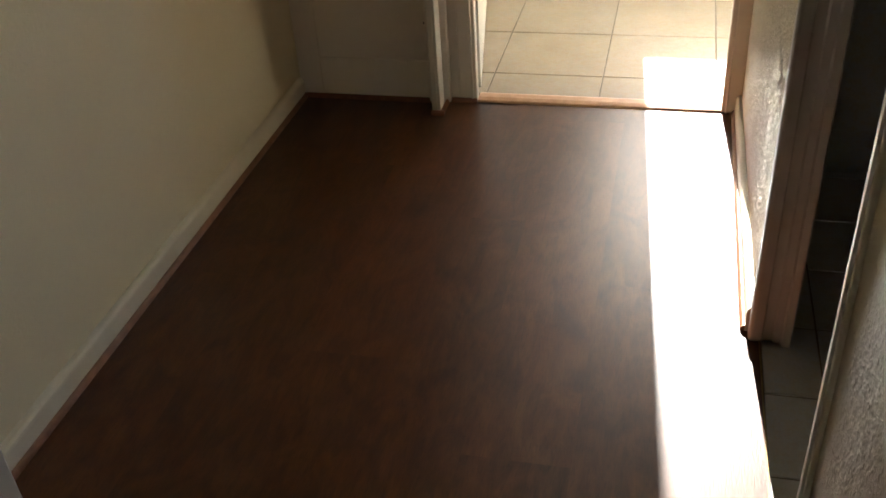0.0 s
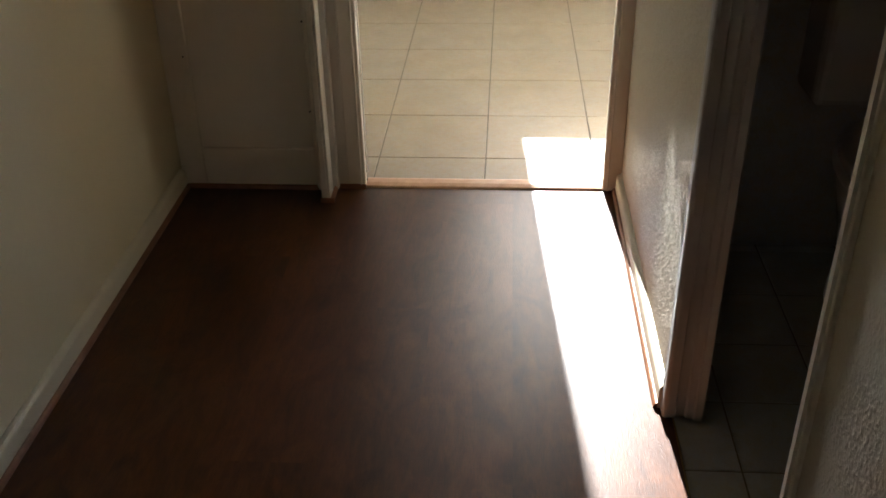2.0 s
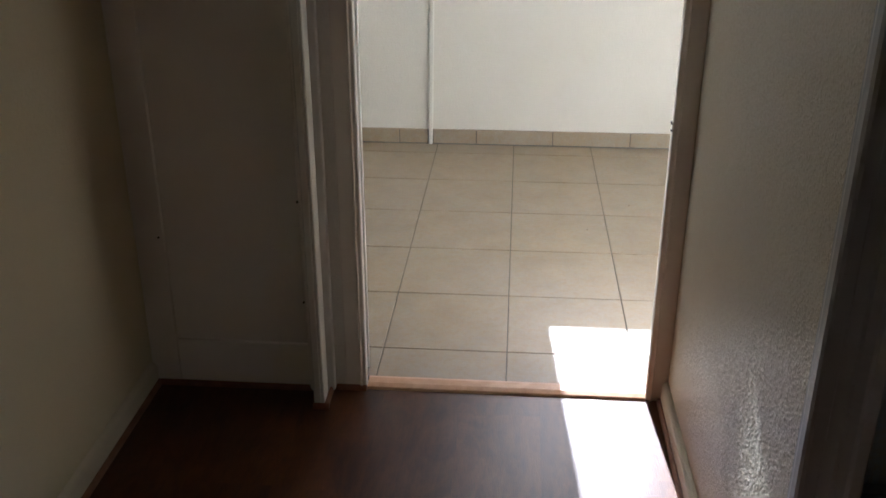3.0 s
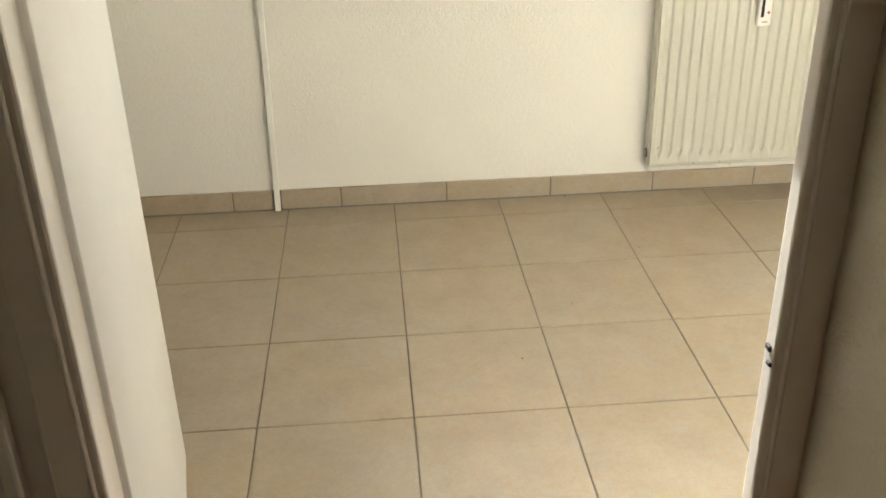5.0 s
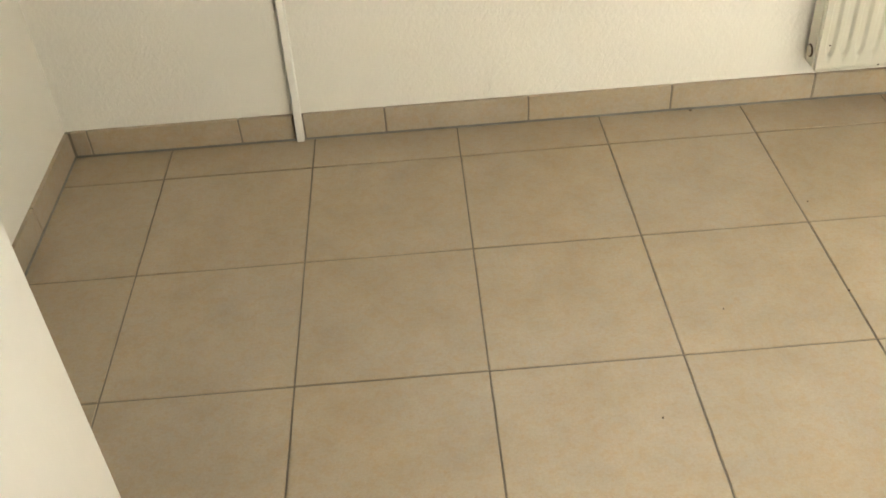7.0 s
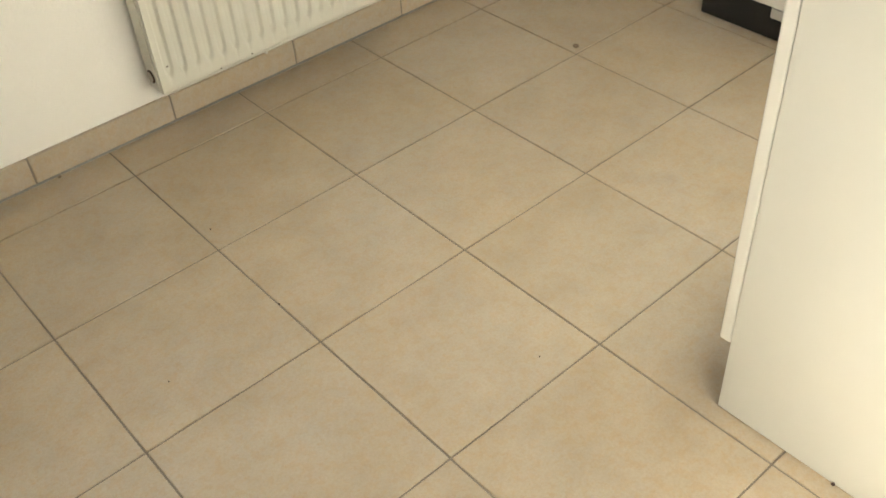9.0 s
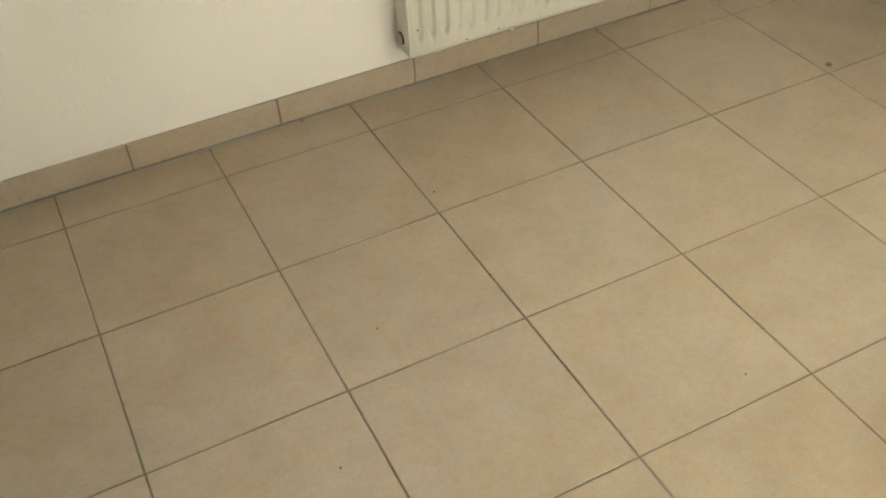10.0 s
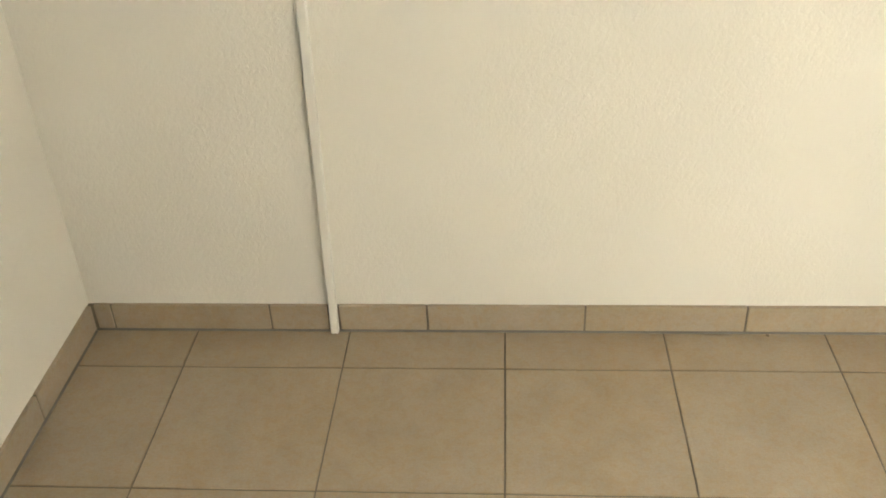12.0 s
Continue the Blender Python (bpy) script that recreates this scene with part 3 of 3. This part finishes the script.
# ---- loose bits on the kitchen floor ----
tagged(part("dirt_crumb", cylinder((2.023, -0.309, 0.002), (0, 0, 1), 0.0075, 0.005, 9, 0.001), M_CRUMB), "small brown crumb of dirt on the tiles", "crumb")
tagged(part("dirt_crumb", cylinder((0.880, 0.113, 0.0015), (0, 0, 1), 0.0042, 0.003, 7, 0.001), M_CRUMB), "small dark crumb of dirt by the tile skirting", "crumb")

tagged(part("dirt_crumb", cylinder((1.3615, -1.412, 0.004), (1, 0, 0), 0.0028, 0.004, 7, 0.0008), M_CHIP), "tiny dark crumb at the foot of the cabinet", "crumb")
for k, (x, y) in enumerate(((0.764, -0.563), (0.598, -0.801), (0.999, -0.541), (1.24, -0.95), (1.02, -0.27))):
    tagged(part("dirt_speck", cylinder((x, y, 0.0012), (0, 0, 1), 0.0012 + 0.0003 * (k % 3), 0.0022, 6), M_CHIP), "tiny dark speck of dirt on the kitchen tiles", "speck", "specks on the tiles")

# ---- toilet in the unlit bathroom ----
wc = thing("toilet", "white ceramic toilet in the dark bathroom", "toilet")
def rings_mesh(rows, n=28):
    bm = bmesh.new()
    loops = []
    for cx, cy, z, rx, ry in rows:
        loops.append([bm.verts.new((cx + rx * math.cos(2 * math.pi * k / n), cy + ry * math.sin(2 * math.pi * k / n), z)) for k in range(n)])
    for a, b in zip(loops, loops[1:]):
        for k in range(n):
            bm.faces.new((a[k], a[(k + 1) % n], b[(k + 1) % n], b[k]))
    bm.faces.new(list(reversed(loops[0])))
    bm.faces.new(loops[-1])
    return bm
WCX, WCY = 1.27, -2.60
part("bowl", rings_mesh([(WCX, WCY + 0.12, 0.0, 0.12, 0.20), (WCX, WCY + 0.12, 0.12, 0.11, 0.18), (WCX, WCY + 0.06, 0.28, 0.16, 0.23), (WCX, WCY + 0.04, 0.38, 0.185, 0.26)]), M_CERAMIC, wc, "", True)
part("seat", rings_mesh([(WCX, WCY + 0.04, 0.385, 0.19, 0.265), (WCX, WCY + 0.04, 0.40, 0.195, 0.27), (WCX, WCY + 0.04, 0.41, 0.19, 0.265)]), M_PVC, wc, "", True)
part("lid", rings_mesh([(WCX, WCY + 0.04, 0.412, 0.185, 0.26), (WCX, WCY + 0.04, 0.43, 0.18, 0.255), (WCX, WCY + 0.04, 0.436, 0.15, 0.22)]), M_PVC, wc, "", True)
part("cistern", box(WCX - 0.19, BY1 - 0.16, 0.44, WCX + 0.19, BY1, 0.82, 0.02, 3), M_CERAMIC, wc)

# ---- floors ----
floor_k = structure("floor_kitchen", box(KX0, -1.816, -0.05, KX1, KY1, -0.0022), M_GROUT, "kitchen floor of square beige ceramic tiles", "floor")
floor_h = structure("floor_hall", box(HX0, HBACK, -0.06, HX1 + 0.012, -1.816, -0.012), M_UNDER, "dark walnut laminate floor of the hall", "floor")
floor_b = structure("floor_bathroom", box(HX1 + 0.012, BY0, -0.06, BX1, BY1, -0.0105), M_GROUT, "grey tiled bathroom floor", "floor")

shared = {}
def piece(name, w, d, h, bevel, mat, parent, x, y, z):
    """A slab piece, its mesh shared between pieces of the same size."""
    key = (name, round(w, 4), round(d, 4), round(h, 4))
    if key not in shared:
        shared[key] = mesh_of(name, box(-w / 2, -d / 2, -h, w / 2, d / 2, 0.0, bevel), mat)
    ob = new(name, shared[key])
    ob.parent = parent
    ob.location = (x, y, z)
    return ob

def lay(name, parent, mat, xs, ys, gap, h, bevel, top, uneven):
    for x0, x1 in zip(xs, xs[1:]):
        for y0, y1 in zip(ys, ys[1:]):
            if x1 - x0 > gap * 2 and y1 - y0 > gap * 2:
                piece(name, x1 - x0 - gap, y1 - y0 - gap, h, bevel, mat, parent, (x0 + x1) / 2, (y0 + y1) / 2, top + random.uniform(-uneven, 0))

def marks(lo, hi, start, step):
    first = math.ceil((lo - start) / step + 0.02)
    out = [lo]
    while start + first * step < hi - 0.01:
        out.append(start + first * step)
        first += 1
    return out + [hi]

lay("floor_tile", floor_k, M_TILE, marks(KX0, KX1, 0.0, T), marks(-1.816, KY1 - 0.006, 0.0, T), 0.0033, 0.008, 0.0010, 0.0, 0.0006)
lay("floor_tile", floor_b, M_BTILE, marks(HX1 + 0.0145, BX1, 0.850, 0.2035), marks(BY0, BY1, -2.798, 0.2035), 0.004, 0.008, 0.0009, -0.008, 0.0004)

# laminate planks, staggered along the hall
px = marks(HX0, HX1 + 0.010, -0.352, 0.192)
for n, (x0, x1) in enumerate(zip(px, px[1:])):
    ys = marks(HBACK, -1.850, -5.9 + (n * 0.53) % 1.285, 1.285)
    lay("floor_plank", floor_h, M_LAM, [x0, x1], ys, 0.0, 0.010, 0.0, 0.0, 0.0)

# grey sealant along the skirting
structure("sealant_joint", sweep([(0.0, 0.0), (0.003, 0.0), (0.0022, 0.002), (0.0, 0.0042)], (KX0 + 0.009, 0.121, 0.0), (KX1, 0.121, 0.0), (0, -1, 0)), M_SEAL, "grey sealant joint along the tile skirting", "joint")
structure("sealant_joint", sweep([(0.0, 0.0), (0.003, 0.0), (0.0022, 0.002), (0.0, 0.0042)], (KX0 + 0.009, KY0 + 0.1, 0.0), (KX0 + 0.009, 0.115, 0.0), (1, 0, 0)), M_SEAL, "grey sealant joint along the tile skirting", "joint")

# tile skirting of the kitchen
row = thing("tile_skirting", "beige ceramic skirting tiles along the kitchen wall", "skirting", "", "structure")
xs = [KX0 + 0.0115, -0.516, -0.169] + marks(KX0, KX1, 0.168, T)[3:]
for x0, x1 in zip(xs, xs[1:]):
    for a, b in (((x0, min(x1, -0.043)), (max(x0, -0.021), x1)) if x0 < -0.032 < x1 else ((x0, x1),)):
        ob = new("skirting_tile", mesh_of("skirting_tile", box(a + 0.0022, 0.121, 0.004, b - 0.0022, KY1 + 0.002, 0.066, 0.0012), M_SKTILE))
        ob.parent = row
ys = marks(KY0 + 0.1, 0.121, -0.166, T)
for y0, y1 in zip(ys, ys[1:]):
    ob = new("skirting_tile", mesh_of("skirting_tile", box(KX0 - 0.002, y0 + 0.0022, 0.004, KX0 + 0.009, y1 - 0.0022, 0.066, 0.0012), M_SKTILE))
    ob.parent = row
part("grout_bed", box(KX0, 0.1235, 0.0, KX1, KY1 + 0.001, 0.0645), M_GROUT, row)
part("grout_bed", box(KX0 - 0.001, KY0 + 0.1, 0.0, KX0 + 0.0065, 0.1235, 0.0645), M_GROUT, row)
